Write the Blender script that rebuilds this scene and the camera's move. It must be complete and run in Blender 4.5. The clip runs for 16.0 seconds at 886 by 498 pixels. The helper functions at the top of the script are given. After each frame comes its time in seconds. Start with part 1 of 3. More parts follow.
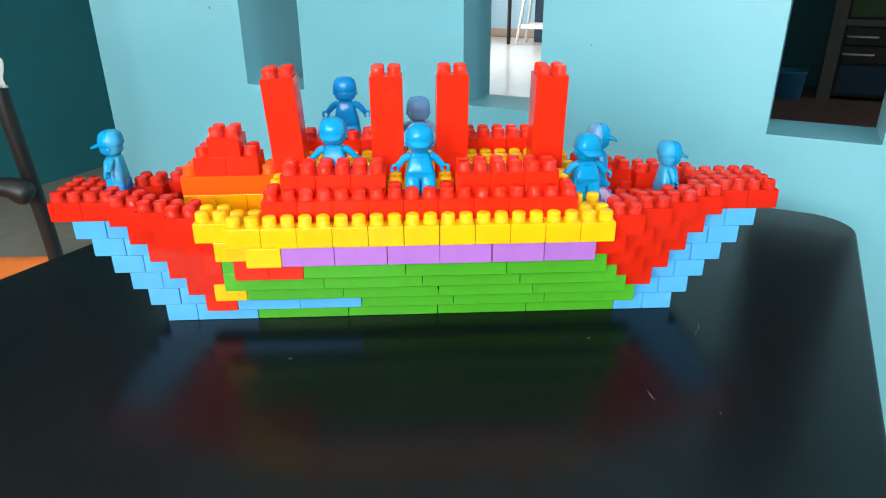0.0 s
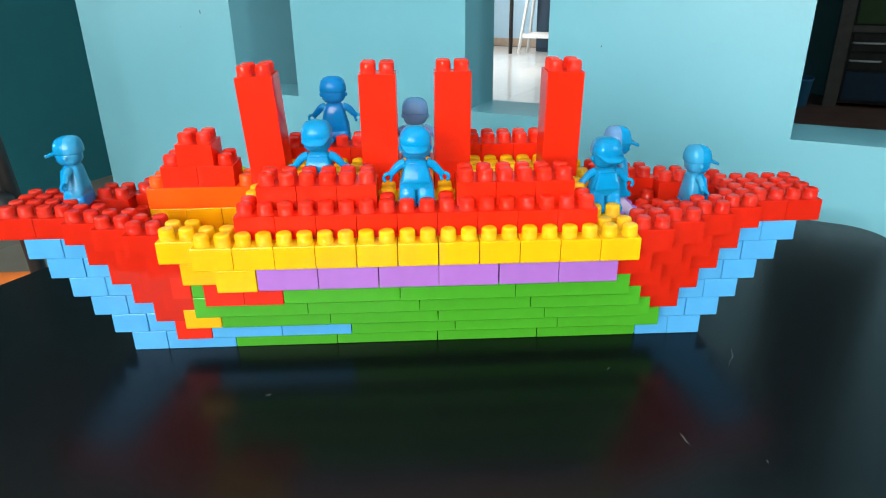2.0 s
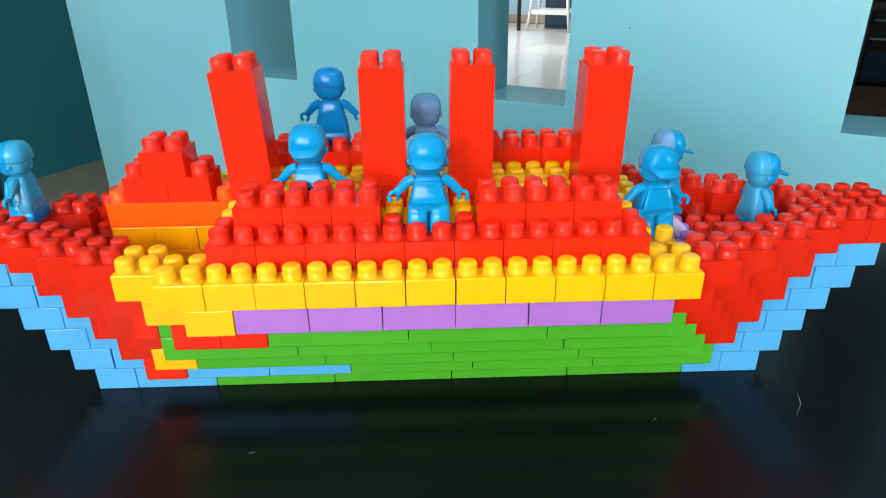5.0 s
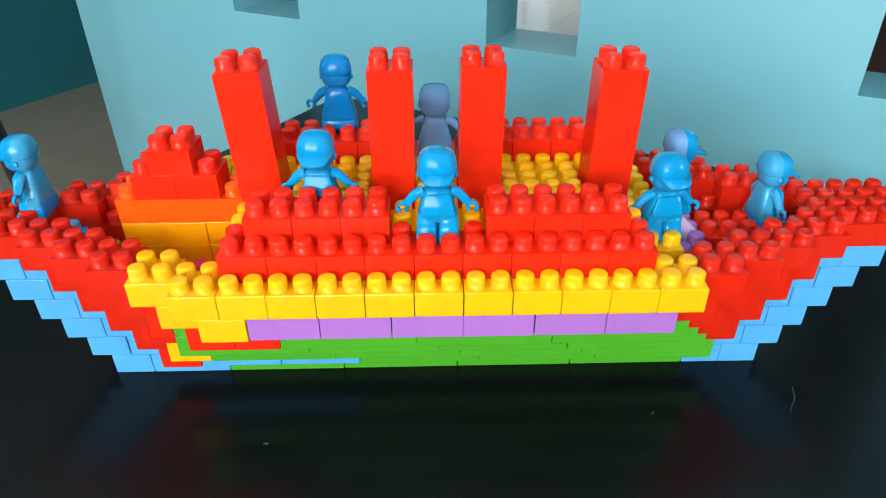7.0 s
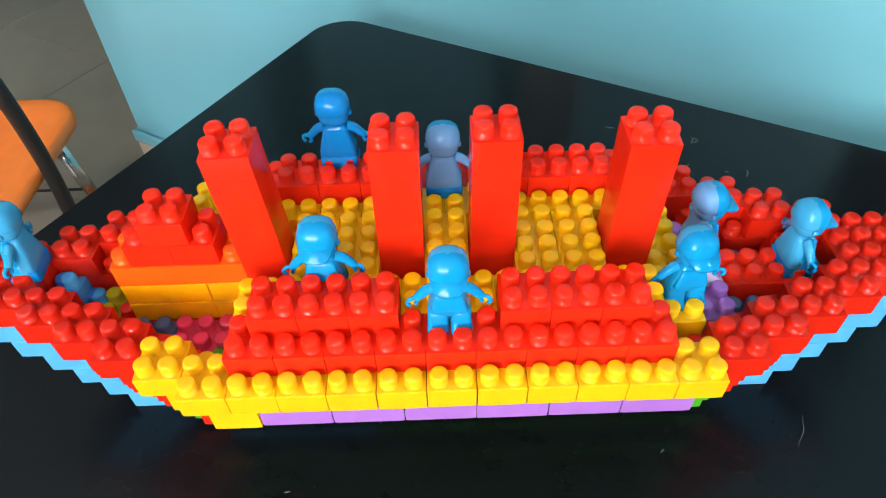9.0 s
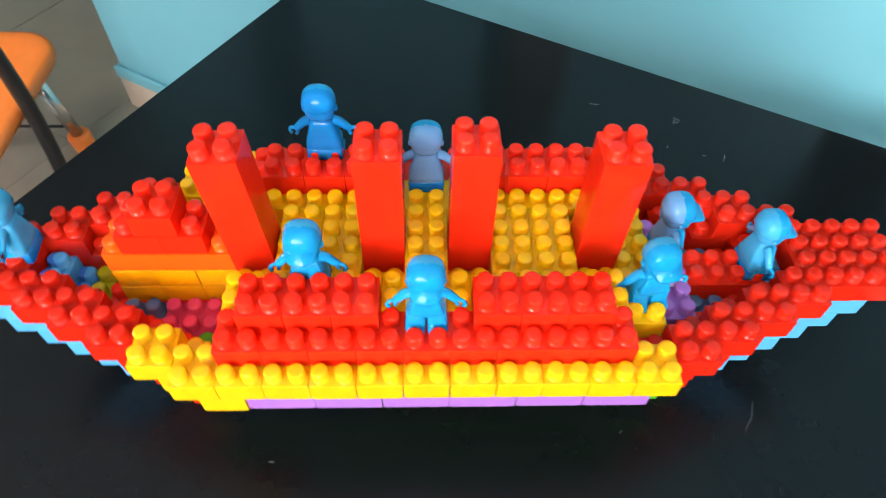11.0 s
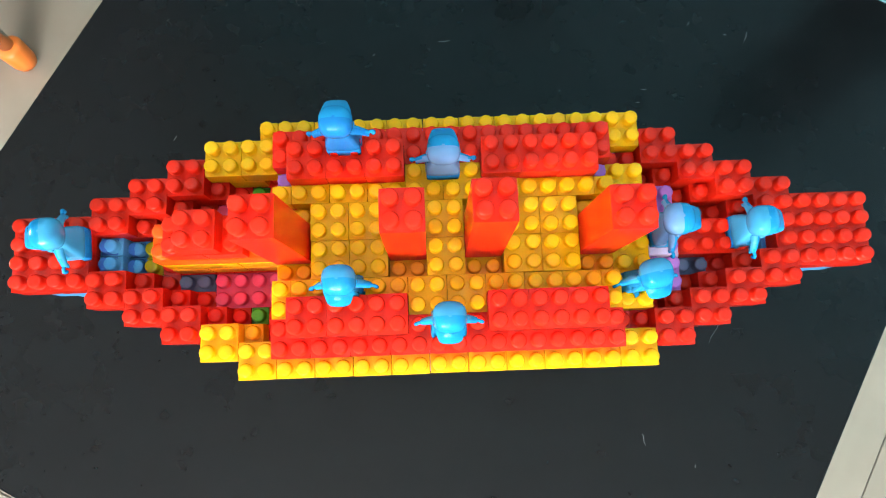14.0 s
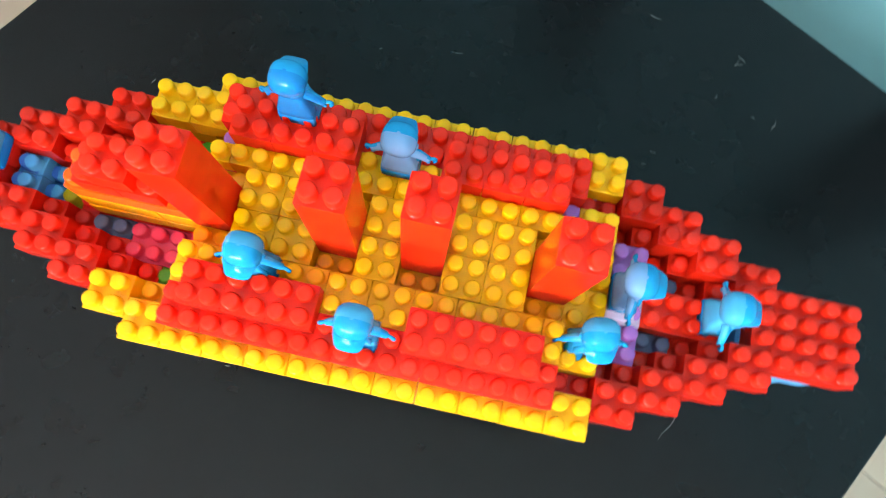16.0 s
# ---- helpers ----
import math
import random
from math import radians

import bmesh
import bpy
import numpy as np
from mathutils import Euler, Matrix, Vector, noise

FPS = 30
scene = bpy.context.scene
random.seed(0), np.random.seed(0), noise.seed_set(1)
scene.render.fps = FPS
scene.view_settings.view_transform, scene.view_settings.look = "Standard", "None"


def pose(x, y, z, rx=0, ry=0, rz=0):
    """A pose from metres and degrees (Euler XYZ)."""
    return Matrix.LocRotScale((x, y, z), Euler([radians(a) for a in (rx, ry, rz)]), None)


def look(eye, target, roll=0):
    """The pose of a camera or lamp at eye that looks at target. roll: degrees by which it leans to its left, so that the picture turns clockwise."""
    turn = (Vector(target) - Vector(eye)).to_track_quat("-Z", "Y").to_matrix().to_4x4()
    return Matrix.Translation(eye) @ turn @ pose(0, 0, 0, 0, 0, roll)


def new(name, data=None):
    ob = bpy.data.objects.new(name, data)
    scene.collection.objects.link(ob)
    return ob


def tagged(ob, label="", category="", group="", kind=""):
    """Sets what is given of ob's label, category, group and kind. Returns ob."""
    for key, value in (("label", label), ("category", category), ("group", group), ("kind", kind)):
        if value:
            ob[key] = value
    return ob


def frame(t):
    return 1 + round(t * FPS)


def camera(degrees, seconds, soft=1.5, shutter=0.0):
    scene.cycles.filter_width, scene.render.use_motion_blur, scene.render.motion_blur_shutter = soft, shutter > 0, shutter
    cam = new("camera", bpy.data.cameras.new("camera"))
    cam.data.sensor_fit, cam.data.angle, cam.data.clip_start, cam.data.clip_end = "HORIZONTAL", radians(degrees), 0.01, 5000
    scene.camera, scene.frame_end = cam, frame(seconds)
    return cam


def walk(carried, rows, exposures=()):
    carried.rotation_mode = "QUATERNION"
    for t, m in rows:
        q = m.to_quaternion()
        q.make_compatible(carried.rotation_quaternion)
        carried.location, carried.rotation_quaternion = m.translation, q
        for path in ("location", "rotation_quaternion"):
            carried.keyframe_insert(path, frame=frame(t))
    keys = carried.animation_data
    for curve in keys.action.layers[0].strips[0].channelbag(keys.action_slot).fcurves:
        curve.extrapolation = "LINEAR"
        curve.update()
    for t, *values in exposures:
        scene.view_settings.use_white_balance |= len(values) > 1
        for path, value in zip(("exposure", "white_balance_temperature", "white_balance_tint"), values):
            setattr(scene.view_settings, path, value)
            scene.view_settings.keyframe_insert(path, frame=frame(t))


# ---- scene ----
cam = camera(68.1, 16.0, soft=1.1, shutter=0.45)
PATH = [
    (0, (-0.0036, -0.6564, 0.3500), (0.0720, 1.1746, -0.4512), -0.33),
    (0.5, (-0.007, -0.641, 0.34), (0.077, 1.202, -0.432), -0.1),
    (1, (-0.005, -0.629, 0.334), (0.071, 1.219, -0.425), -0.3),
    (1.5, (-0.004, -0.606, 0.33), (0.071, 1.245, -0.423), -0.4),
    (2, (0.002, -0.583, 0.327), (0.07, 1.26, -0.446), -0.7),
    (2.5, (0.004, -0.568, 0.323), (0.029, 1.273, -0.458), -1.2),
    (3, (-0.004, -0.545, 0.316), (0.033, 1.285, -0.489), -0.6),
    (3.5, (-0.007, -0.526, 0.317), (0.036, 1.312, -0.47), -0.7),
    (4, (-0.005, -0.508, 0.316), (0.03, 1.319, -0.496), -0.9),
    (4.5, (-0.007, -0.49, 0.316), (0.044, 1.33, -0.511), -0.4),
    (5, (-0.002, -0.481, 0.325), (0.048, 1.337, -0.509), -0.7),
    (7.3, (-0.006, -0.442, 0.399), (0.029, 1.224, -0.707), -0.2),
    (7.5, (-0.008, -0.421, 0.412), (0.049, 1.22, -0.73), 0.4),
    (8, (0.0005, -0.3643, 0.4254), (0.0013, 1.1865, -0.8375), -1.09),
    (8.5, (-0.005, -0.347, 0.442), (-0.024, 1.101, -0.937), -1.0),
    (8.7, (-0.002, -0.343, 0.469), (-0.021, 1.084, -0.932), -1.6),
    (10.8, (-0.015, -0.297, 0.537), (0.109, 0.905, -1.056), 0.6),
    (11, (0.0023, -0.3149, 0.5412), (0.0436, 0.9248, -1.0277), 1.26),
    (11.5, (0.0241, -0.3308, 0.5501), (0.0324, 0.9009, -1.0257), 1.85),
    (12, (-0.0270, -0.3150, 0.5276), (-0.0037, 0.8472, -1.0999), -1.64),
    (12.5, (0.0079, -0.2703, 0.5496), (0.1080, 0.8294, -1.1179), 6.34),
    (13, (0.0117, -0.2032, 0.6798), (0.0326, 0.4993, -1.1926), -0.24),
    (13.5, (-0.0179, -0.1562, 0.6879), (0.0042, 0.3107, -1.2567), 3.14),
    (14, (-0.0118, -0.1047, 0.6900), (0.0235, 0.2414, -1.2795), 3.76),
    (14.5, (-0.0052, -0.0918, 0.6839), (0.0703, 0.1943, -1.2941), 15.02),
    (15, (0.0024, -0.0819, 0.6716), (0.0390, 0.2275, -1.3040), 10.74),
    (15.5, (0.0142, -0.0957, 0.6521), (0.0342, 0.2318, -1.3208), 7.78),
    (16, (0.0536, -0.1181, 0.6253), (0.0179, 0.3752, -1.3125), 8.35),
]
walk(cam, [(t, look(eye, target, roll)) for t, eye, target, roll in PATH],
     exposures=[(0, 0.20, 6500, 8), (3, 0.0, 6500, 8), (5, 0.0, 6500, 8), (8, 0.16, 6500, 11), (11, 0.50, 6650, 13), (12, 0.56, 6700, 13), (13, 0.90, 6800, 13), (16, 0.92, 6800, 13)])

# ---------- world and light ----------
world = bpy.data.worlds.new("world")
scene.world = world
world.use_nodes = True
wn = world.node_tree
sky = wn.nodes.new("ShaderNodeTexSky")
sky.sky_type = 'NISHITA'
sky.sun_disc = False
sky.sun_elevation = radians(48)
sky.sun_rotation = radians(200)
wn.links.new(sky.outputs[0], wn.nodes["Background"].inputs[0])
wn.nodes["Background"].inputs[1].default_value = 0.10

ROOM = Matrix.Rotation(radians(-30), 4, 'Z')      # the room and the table stand turned against the ship
FLOOR, CEIL = -0.75, 2.05


def area_lamp(name, a, b, z, w, h, aim_a, aim_b, aim_z, watts, color):
    lamp = bpy.data.lights.new(name, 'AREA')
    lamp.shape, lamp.size, lamp.size_y, lamp.energy, lamp.color = 'RECTANGLE', w, h, watts, color
    ob = new(name, lamp)
    ob.matrix_world = ROOM @ look((a, b, z), (aim_a, aim_b, aim_z))
    return ob


# broad fill lamp, added for ambient light; no window is known there
area_lamp("fill_back", 0.6, -2.83, 1.05, 1.9, 1.5, 0.2, 0, 1.9, 156, (0.97, 0.985, 1.0))
area_lamp("daylight_east_window", 2.22, -0.35, 0.90, 0.42, 0.55, 0, 0, 0.3, 12, (0.97, 0.985, 1.0))
area_lamp("daylight_west_window", -3.12, -1.25, 0.85, 0.42, 0.58, 0, -0.1, 0.3, 28, (1.0, 0.97, 0.93))
area_lamp("daylight_hall_window", -4.6, 7.0, 0.9, 2.0, 1.6, 0, 7.0, 0.2, 135, (1.0, 0.98, 0.96))
# weak lamp added to brighten the kitchen, without a known source
area_lamp("fill_kitchen", 4.25, 4.2, 0.9, 1.2, 1.0, 0, 4.6, 0.0, 24, (0.72, 0.90, 1.0))

# ---------- materials ----------


def mat(name, color, rough=0.4, metal=0.0, grain=0.0, grain_scale=40.0, bump=0.0, bump_scale=200.0, spec=0.5, coat=0.0, vary=0.0, rough_var=0.0, sss=0.0, glow_through=0.0):
    m = bpy.data.materials.new(name)
    m.use_nodes = True
    nt = m.node_tree
    p = nt.nodes["Principled BSDF"]
    p.inputs["Base Color"].default_value = (*color, 1)
    p.inputs["Roughness"].default_value = rough
    p.inputs["Metallic"].default_value = metal
    p.inputs["Specular IOR Level"].default_value = spec
    p.inputs["Coat Weight"].default_value = coat
    if sss:
        p.inputs["Subsurface Weight"].default_value = sss
        p.inputs["Subsurface Radius"].default_value = tuple(0.0015 + 0.004 * c for c in color)
        p.inputs["Subsurface Scale"].default_value = 1.0
    tc = nt.nodes.new("ShaderNodeTexCoord")
    if grain or vary:
        hsv = nt.nodes.new("ShaderNodeHueSaturation")
        hsv.inputs["Color"].default_value = (*color, 1)
        add = nt.nodes.new("ShaderNodeMath")
        add.operation = 'ADD'
        add.inputs[0].default_value = 1.0
        last = add
        if grain:
            nz = nt.nodes.new("ShaderNodeTexNoise")
            nz.inputs["Scale"].default_value = grain_scale
            nz.inputs["Detail"].default_value = 4
            nt.links.new(tc.outputs["Object"], nz.inputs["Vector"])
            mr = nt.nodes.new("ShaderNodeMapRange")
            mr.inputs["From Min"].default_value, mr.inputs["From Max"].default_value = 0.3, 0.7
            mr.inputs["To Min"].default_value, mr.inputs["To Max"].default_value = -grain, grain
            nt.links.new(nz.outputs["Fac"], mr.inputs["Value"])
            nt.links.new(mr.outputs[0], add.inputs[1])
        else:
            add.inputs[1].default_value = 0.0
        if vary:
            info = nt.nodes.new("ShaderNodeObjectInfo")
            mv = nt.nodes.new("ShaderNodeMapRange")
            mv.inputs["To Min"].default_value, mv.inputs["To Max"].default_value = -vary, vary
            nt.links.new(info.outputs["Random"], mv.inputs["Value"])
            add2 = nt.nodes.new("ShaderNodeMath")
            add2.operation = 'ADD'
            nt.links.new(add.outputs[0], add2.inputs[0])
            nt.links.new(mv.outputs[0], add2.inputs[1])
            last = add2
        nt.links.new(last.outputs[0], hsv.inputs["Value"])
        nt.links.new(hsv.outputs[0], p.inputs["Base Color"])
    if rough_var:
        nr = nt.nodes.new("ShaderNodeTexNoise")
        nr.inputs["Scale"].default_value = grain_scale * 0.35
        nr.inputs["Detail"].default_value = 5
        nt.links.new(tc.outputs["Object"], nr.inputs["Vector"])
        mrr = nt.nodes.new("ShaderNodeMapRange")
        mrr.inputs["To Min"].default_value, mrr.inputs["To Max"].default_value = rough - rough_var, rough + rough_var
        nt.links.new(nr.outputs["Fac"], mrr.inputs["Value"])
        nt.links.new(mrr.outputs[0], p.inputs["Roughness"])
    if bump:
        nb = nt.nodes.new("ShaderNodeTexNoise")
        nb.inputs["Scale"].default_value = bump_scale
        nb.inputs["Detail"].default_value = 3
        nt.links.new(tc.outputs["Object"], nb.inputs["Vector"])
        bp = nt.nodes.new("ShaderNodeBump")
        bp.inputs["Strength"].default_value = bump
        bp.inputs["Distance"].default_value = 0.001
        nt.links.new(nb.outputs["Fac"], bp.inputs["Height"])
        nt.links.new(bp.outputs[0], p.inputs["Normal"])
    if glow_through:                      # thin walls that let light pass
        tr = nt.nodes.new("ShaderNodeBsdfTranslucent")
        tr.inputs["Color"].default_value = (*color, 1)
        if grain or vary:
            nt.links.new(hsv.outputs[0], tr.inputs["Color"])
        mx = nt.nodes.new("ShaderNodeMixShader")
        mx.inputs[0].default_value = glow_through
        nt.links.new(p.outputs[0], mx.inputs[1])
        nt.links.new(tr.outputs[0], mx.inputs[2])
        nt.links.new(mx.outputs[0], nt.nodes["Material Output"].inputs["Surface"])
    return m


def plastic(name, color, rough=0.11, vary=0.03, sss=0.25, spec=0.30, glow_through=0.25):
    return mat(name, color, rough, grain=0.03, grain_scale=60, bump=0.03, bump_scale=110, spec=spec, vary=vary, rough_var=0.02, sss=sss, glow_through=glow_through)


M = {
    "red": plastic("red_plastic", (0.88, 0.025, 0.006), vary=0.012),
    "deep_red": plastic("deep_red_plastic", (0.70, 0.020, 0.006), vary=0.03),
    "yellow": plastic("yellow_plastic", (0.95, 0.52, 0.006)),
    "gold": plastic("golden_yellow_plastic", (0.98, 0.51, 0.003)),
    "amber": plastic("amber_plastic", (0.96, 0.39, 0.003)),
    "orange": plastic("orange_plastic", (0.98, 0.105, 0.006)),
    "sky": plastic("sky_blue_plastic", (0.10, 0.425, 0.76)),
    "lilac": plastic("lilac_plastic", (0.43, 0.17, 0.55)),
    "pale": plastic("pale_lilac_plastic", (0.72, 0.60, 0.80)),
    "green": plastic("green_plastic", (0.080, 0.41, 0.024)),
    "blue": plastic("royal_blue_plastic", (0.05, 0.19, 0.60)),
    "slate": plastic("slate_plastic", (0.11, 0.15, 0.26)),
    "pink": plastic("pink_plastic", (0.80, 0.06, 0.14)),
    "olive": plastic("olive_plastic", (0.50, 0.42, 0.01)),
    "fig_front": plastic("bright_blue_plastic", (0.002, 0.240, 0.49), 0.10, 0.02, 0.2, 0.22, 0.1),
    "fig_back": plastic("pale_blue_plastic", (0.040, 0.295, 0.50), 0.10, 0.02, 0.2, 0.22, 0.1),
    "fig_grey": plastic("lavender_blue_plastic", (0.13, 0.28, 0.50), 0.10, 0.02, 0.2, 0.22, 0.1),
    "fig_deep": plastic("deep_blue_plastic", (0.002, 0.170, 0.44), 0.10, 0.02, 0.2, 0.22, 0.1),
    "table": mat("black_laminate", (0.0042, 0.0050, 0.0058), 0.24, spec=0.165, grain=0.12, grain_scale=30, bump=0.03, bump_scale=300, rough_var=0.05),
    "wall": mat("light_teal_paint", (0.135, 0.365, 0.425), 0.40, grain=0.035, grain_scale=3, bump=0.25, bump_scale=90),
    # teal darkened in the colour itself, to stand for shade
    "wall_shaded": mat("shaded_teal_paint", (0.012, 0.150, 0.175), 0.5, grain=0.06, grain_scale=3, bump=0.25, bump_scale=90),
    "ceiling": mat("white_ceiling_paint", (0.86, 0.87, 0.86), 0.7, grain=0.02, grain_scale=5, bump=0.1),
    "tile": mat("beige_floor_tile", (0.27, 0.23, 0.18), 0.3, grain=0.06, grain_scale=9, bump=0.04, vary=0.03),
    "grout": mat("grey_grout", (0.10, 0.09, 0.08), 0.8, grain=0.1, grain_scale=60),
    "skirt": mat("beige_skirting_tile", (0.50, 0.38, 0.29), 0.3, grain=0.08, grain_scale=12),
    "hall_wall": mat("pale_blue_hall_paint", (0.45, 0.66, 0.80), 0.6, grain=0.03, grain_scale=3),
    "chair_orange": mat("orange_chair_plastic", (0.90, 0.20, 0.03), 0.4, grain=0.05, grain_scale=20, bump=0.1, bump_scale=400),
    "chrome": mat("brushed_chrome", (0.6, 0.6, 0.58), 0.25, metal=1.0, grain=0.05, grain_scale=80),
    "black_metal": mat("black_enamelled_metal", (0.008, 0.006, 0.0055), 0.5, grain=0.2, grain_scale=50, bump=0.05),
    "white_metal": mat("white_enamelled_metal", (0.75, 0.75, 0.73), 0.35, grain=0.04, grain_scale=30),
    "cloth_white": mat("white_cloth", (0.72, 0.72, 0.70), 0.9, grain=0.06, grain_scale=60, bump=0.3, bump_scale=500),
    "dark_wood": mat("dark_cabinet_wood", (0.030, 0.022, 0.018), 0.5, grain=0.3, grain_scale=14, bump=0.1),
    "dark_blue_paint": mat("dark_blue_paint", (0.012, 0.04, 0.075), 0.5, grain=0.1, grain_scale=10),
    "blue_bin": mat("blue_bin_plastic", (0.03, 0.16, 0.30), 0.4, grain=0.05, grain_scale=20),
    "cab_frame": mat("grey_brown_frame", (0.12, 0.105, 0.085), 0.5, grain=0.15, grain_scale=20),
    "dark_green_paint": mat("dark_green_paint", (0.035, 0.085, 0.015), 0.4, grain=0.15, grain_scale=10),
    "mark": mat("grey_scuff", (0.10, 0.13, 0.13), 0.8, grain=0.2, grain_scale=200),
    "hall_tile": mat("white_glossy_tile", (0.80, 0.78, 0.76), 0.12, grain=0.03, grain_scale=9),
    "scratch": mat("pale_scratch", (0.17, 0.175, 0.175), 0.6, grain=0.3, grain_scale=500),
    "brown_floor": mat("red_brown_floor", (0.24, 0.12, 0.09), 0.5, grain=0.2, grain_scale=6),
}

# ---------- small builders ----------


def mesh_of(name, bm, mats, smooth=False):
    me = bpy.data.meshes.new(name)
    bm.normal_update()
    bm.to_mesh(me)
    bm.free()
    for m in (mats if isinstance(mats, (list, tuple)) else [mats]):
        me.materials.append(m)
    if smooth:
        for p in me.polygons:
            p.use_smooth = True
    return me


def part(name, bm, material, parent=None, label="", matrix=None, smooth=False):
    ob = new(name, mesh_of(name, bm, material, smooth))
    if parent is not None:
        ob.parent = parent
    if matrix is not None:
        ob.matrix_local = matrix
    if label:
        ob["label"] = label
    return ob


def box_bm(bm, x0, x1, y0, y1, z0, z1, bevel=0.0, seg=1):
    r = bmesh.ops.create_cube(bm, size=1.0, matrix=Matrix.Translation(((x0 + x1) / 2, (y0 + y1) / 2, (z0 + z1) / 2)) @ Matrix.Diagonal((x1 - x0, y1 - y0, z1 - z0, 1)))
    if bevel:
        es = list({e for v in r["verts"] for e in v.link_edges})
        bmesh.ops.bevel(bm, geom=es, offset=bevel, segments=seg, affect='EDGES', profile=0.6)
    return bm


def box(x0, x1, y0, y1, z0, z1, bevel=0.0, seg=1):
    return box_bm(bmesh.new(), x0, x1, y0, y1, z0, z1, bevel, seg)


def rings(bm, loops, cap0=True, cap1=True):
    """Joins loops of points of equal count into a skin."""
    vs = [[bm.verts.new(p) for p in lp] for lp in loops]
    n = len(vs[0])
    fs = []
    for a, b in zip(vs, vs[1:]):
        for i in range(n):
            fs.append(bm.faces.new((a[i], a[(i + 1) % n], b[(i + 1) % n], b[i])))
    if cap0:
        fs.append(bm.faces.new(vs[0][::-1]))
    if cap1:
        fs.append(bm.faces.new(vs[-1]))
    return fs


def tube(bm, pts, radius, n=10, closed_ends=True):
    """A round tube along a line of points; radius may be a list."""
    pts = [Vector(p) for p in pts]
    loops = []
    up = Vector((0.31, 0.17, 0.93)).normalized()
    for i, p in enumerate(pts):
        d = (pts[min(i + 1, len(pts) - 1)] - pts[max(i - 1, 0)]).normalized()
        s = d.cross(up)
        if s.length < 1e-4:
            s = d.cross(Vector((1, 0, 0)))
        s.normalize()
        t = s.cross(d)
        r = radius[i] if isinstance(radius, (list, tuple)) else radius
        loops.append([p + (s * math.cos(2 * math.pi * k / n) + t * math.sin(2 * math.pi * k / n)) * r for k in range(n)])
    rings(bm, loops, closed_ends, closed_ends)
    bmesh.ops.recalc_face_normals(bm, faces=bm.faces[:])
    return bm


def curve_points(pts, steps=6):
    """A smooth line through points."""
    p = [Vector(q) for q in pts]
    out = []
    for i in range(len(p) - 1):
        a, b, c, d = p[max(i - 1, 0)], p[i], p[i + 1], p[min(i + 2, len(p) - 1)]
        for k in range(steps):
            t = k / steps
            out.append(0.5 * ((2 * b) + (c - a) * t + (2 * a - 5 * b + 4 * c - d) * t * t + (3 * b - a - 3 * c + d) * t ** 3))
    out.append(p[-1])
    return out


# ---------- room ----------
FAR = 0.66            # near face of the slotted wall
THICK = 0.135
OPENINGS = [(-0.858, -0.683), (-0.270, -0.106), (0.303, 0.472)]
SILL, HEAD = 0.079, 0.70
WALL_END = -1.39


def structure(name, bm, material, label, matrix=ROOM):
    ob = new(name, mesh_of(name, bm, material))
    ob.matrix_world = matrix
    return tagged(ob, label, name.split("_")[0], kind="structure")


bm = bmesh.new()
edge = [WALL_END] + [v for o in OPENINGS for v in o] + [2.3]
for i in range(0, len(edge), 2):
    box_bm(bm, edge[i], edge[i + 1], FAR, FAR + THICK, FLOOR, CEIL)
for a0, a1 in OPENINGS:
    box_bm(bm, a0, a1, FAR, FAR + THICK, FLOOR, SILL)
    box_bm(bm, a0, a1, FAR, FAR + THICK, HEAD, CEIL)
structure("wall_north", bm, M["wall"], "light teal painted wall with three narrow openings")
bm = box(WALL_END - 0.012, 2.3, FAR - 0.012, FAR - 0.001, FLOOR, FLOOR + 0.103, 0.003)
box_bm(bm, WALL_END - 0.012, WALL_END - 0.001, FAR, FAR + THICK, FLOOR, FLOOR + 0.103, 0.003)
plinth = box(WALL_END - 0.016, 2.3, FAR - 0.016, FAR - 0.001, FLOOR + 0.105, FLOOR + 0.142, 0.004)
box_bm(plinth, WALL_END - 0.016, WALL_END - 0.001, FAR, FAR + THICK, FLOOR + 0.105, FLOOR + 0.142, 0.004)
structure("trim", plinth, M["wall"], "teal painted plaster ledge above the skirting")
structure("baseboard", bm, M["skirt"], "beige tile skirting along the teal wall")
structure("pier", box(-1.05, -0.858, FAR + THICK, FAR + THICK + 0.12, FLOOR, CEIL), M["wall"], "teal painted pier behind the slotted wall")
# the west wall lies in shade, and its dark colour carries that shade
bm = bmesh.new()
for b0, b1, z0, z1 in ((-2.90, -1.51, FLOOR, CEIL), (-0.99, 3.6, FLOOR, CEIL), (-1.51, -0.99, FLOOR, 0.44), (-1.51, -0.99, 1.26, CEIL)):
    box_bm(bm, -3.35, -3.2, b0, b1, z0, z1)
structure("wall_west", bm, M["wall_shaded"], "teal wall with a window, colour darkened for shade")
# unseen east wall, coloured dark so that less light bounces off it
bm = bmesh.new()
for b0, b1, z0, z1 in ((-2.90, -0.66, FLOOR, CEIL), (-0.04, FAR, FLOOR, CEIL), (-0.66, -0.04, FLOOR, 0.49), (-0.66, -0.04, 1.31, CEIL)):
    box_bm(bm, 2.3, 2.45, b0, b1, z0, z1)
structure("wall_east", bm, M["wall_shaded"], "teal wall with a window, colour darkened for shade")
# unseen south wall; its opening is made up to hold the fill lamp
bm = bmesh.new()
for a0, a1, z0, z1 in ((-3.35, -0.39, FLOOR, CEIL), (1.59, 2.45, FLOOR, CEIL), (-0.39, 1.59, FLOOR, 0.26), (-0.39, 1.59, 1.84, CEIL)):
    box_bm(bm, a0, a1, -3.05, -2.90, z0, z1)
structure("wall_south", bm, M["wall"], "unseen light teal wall with an opening for the fill lamp")
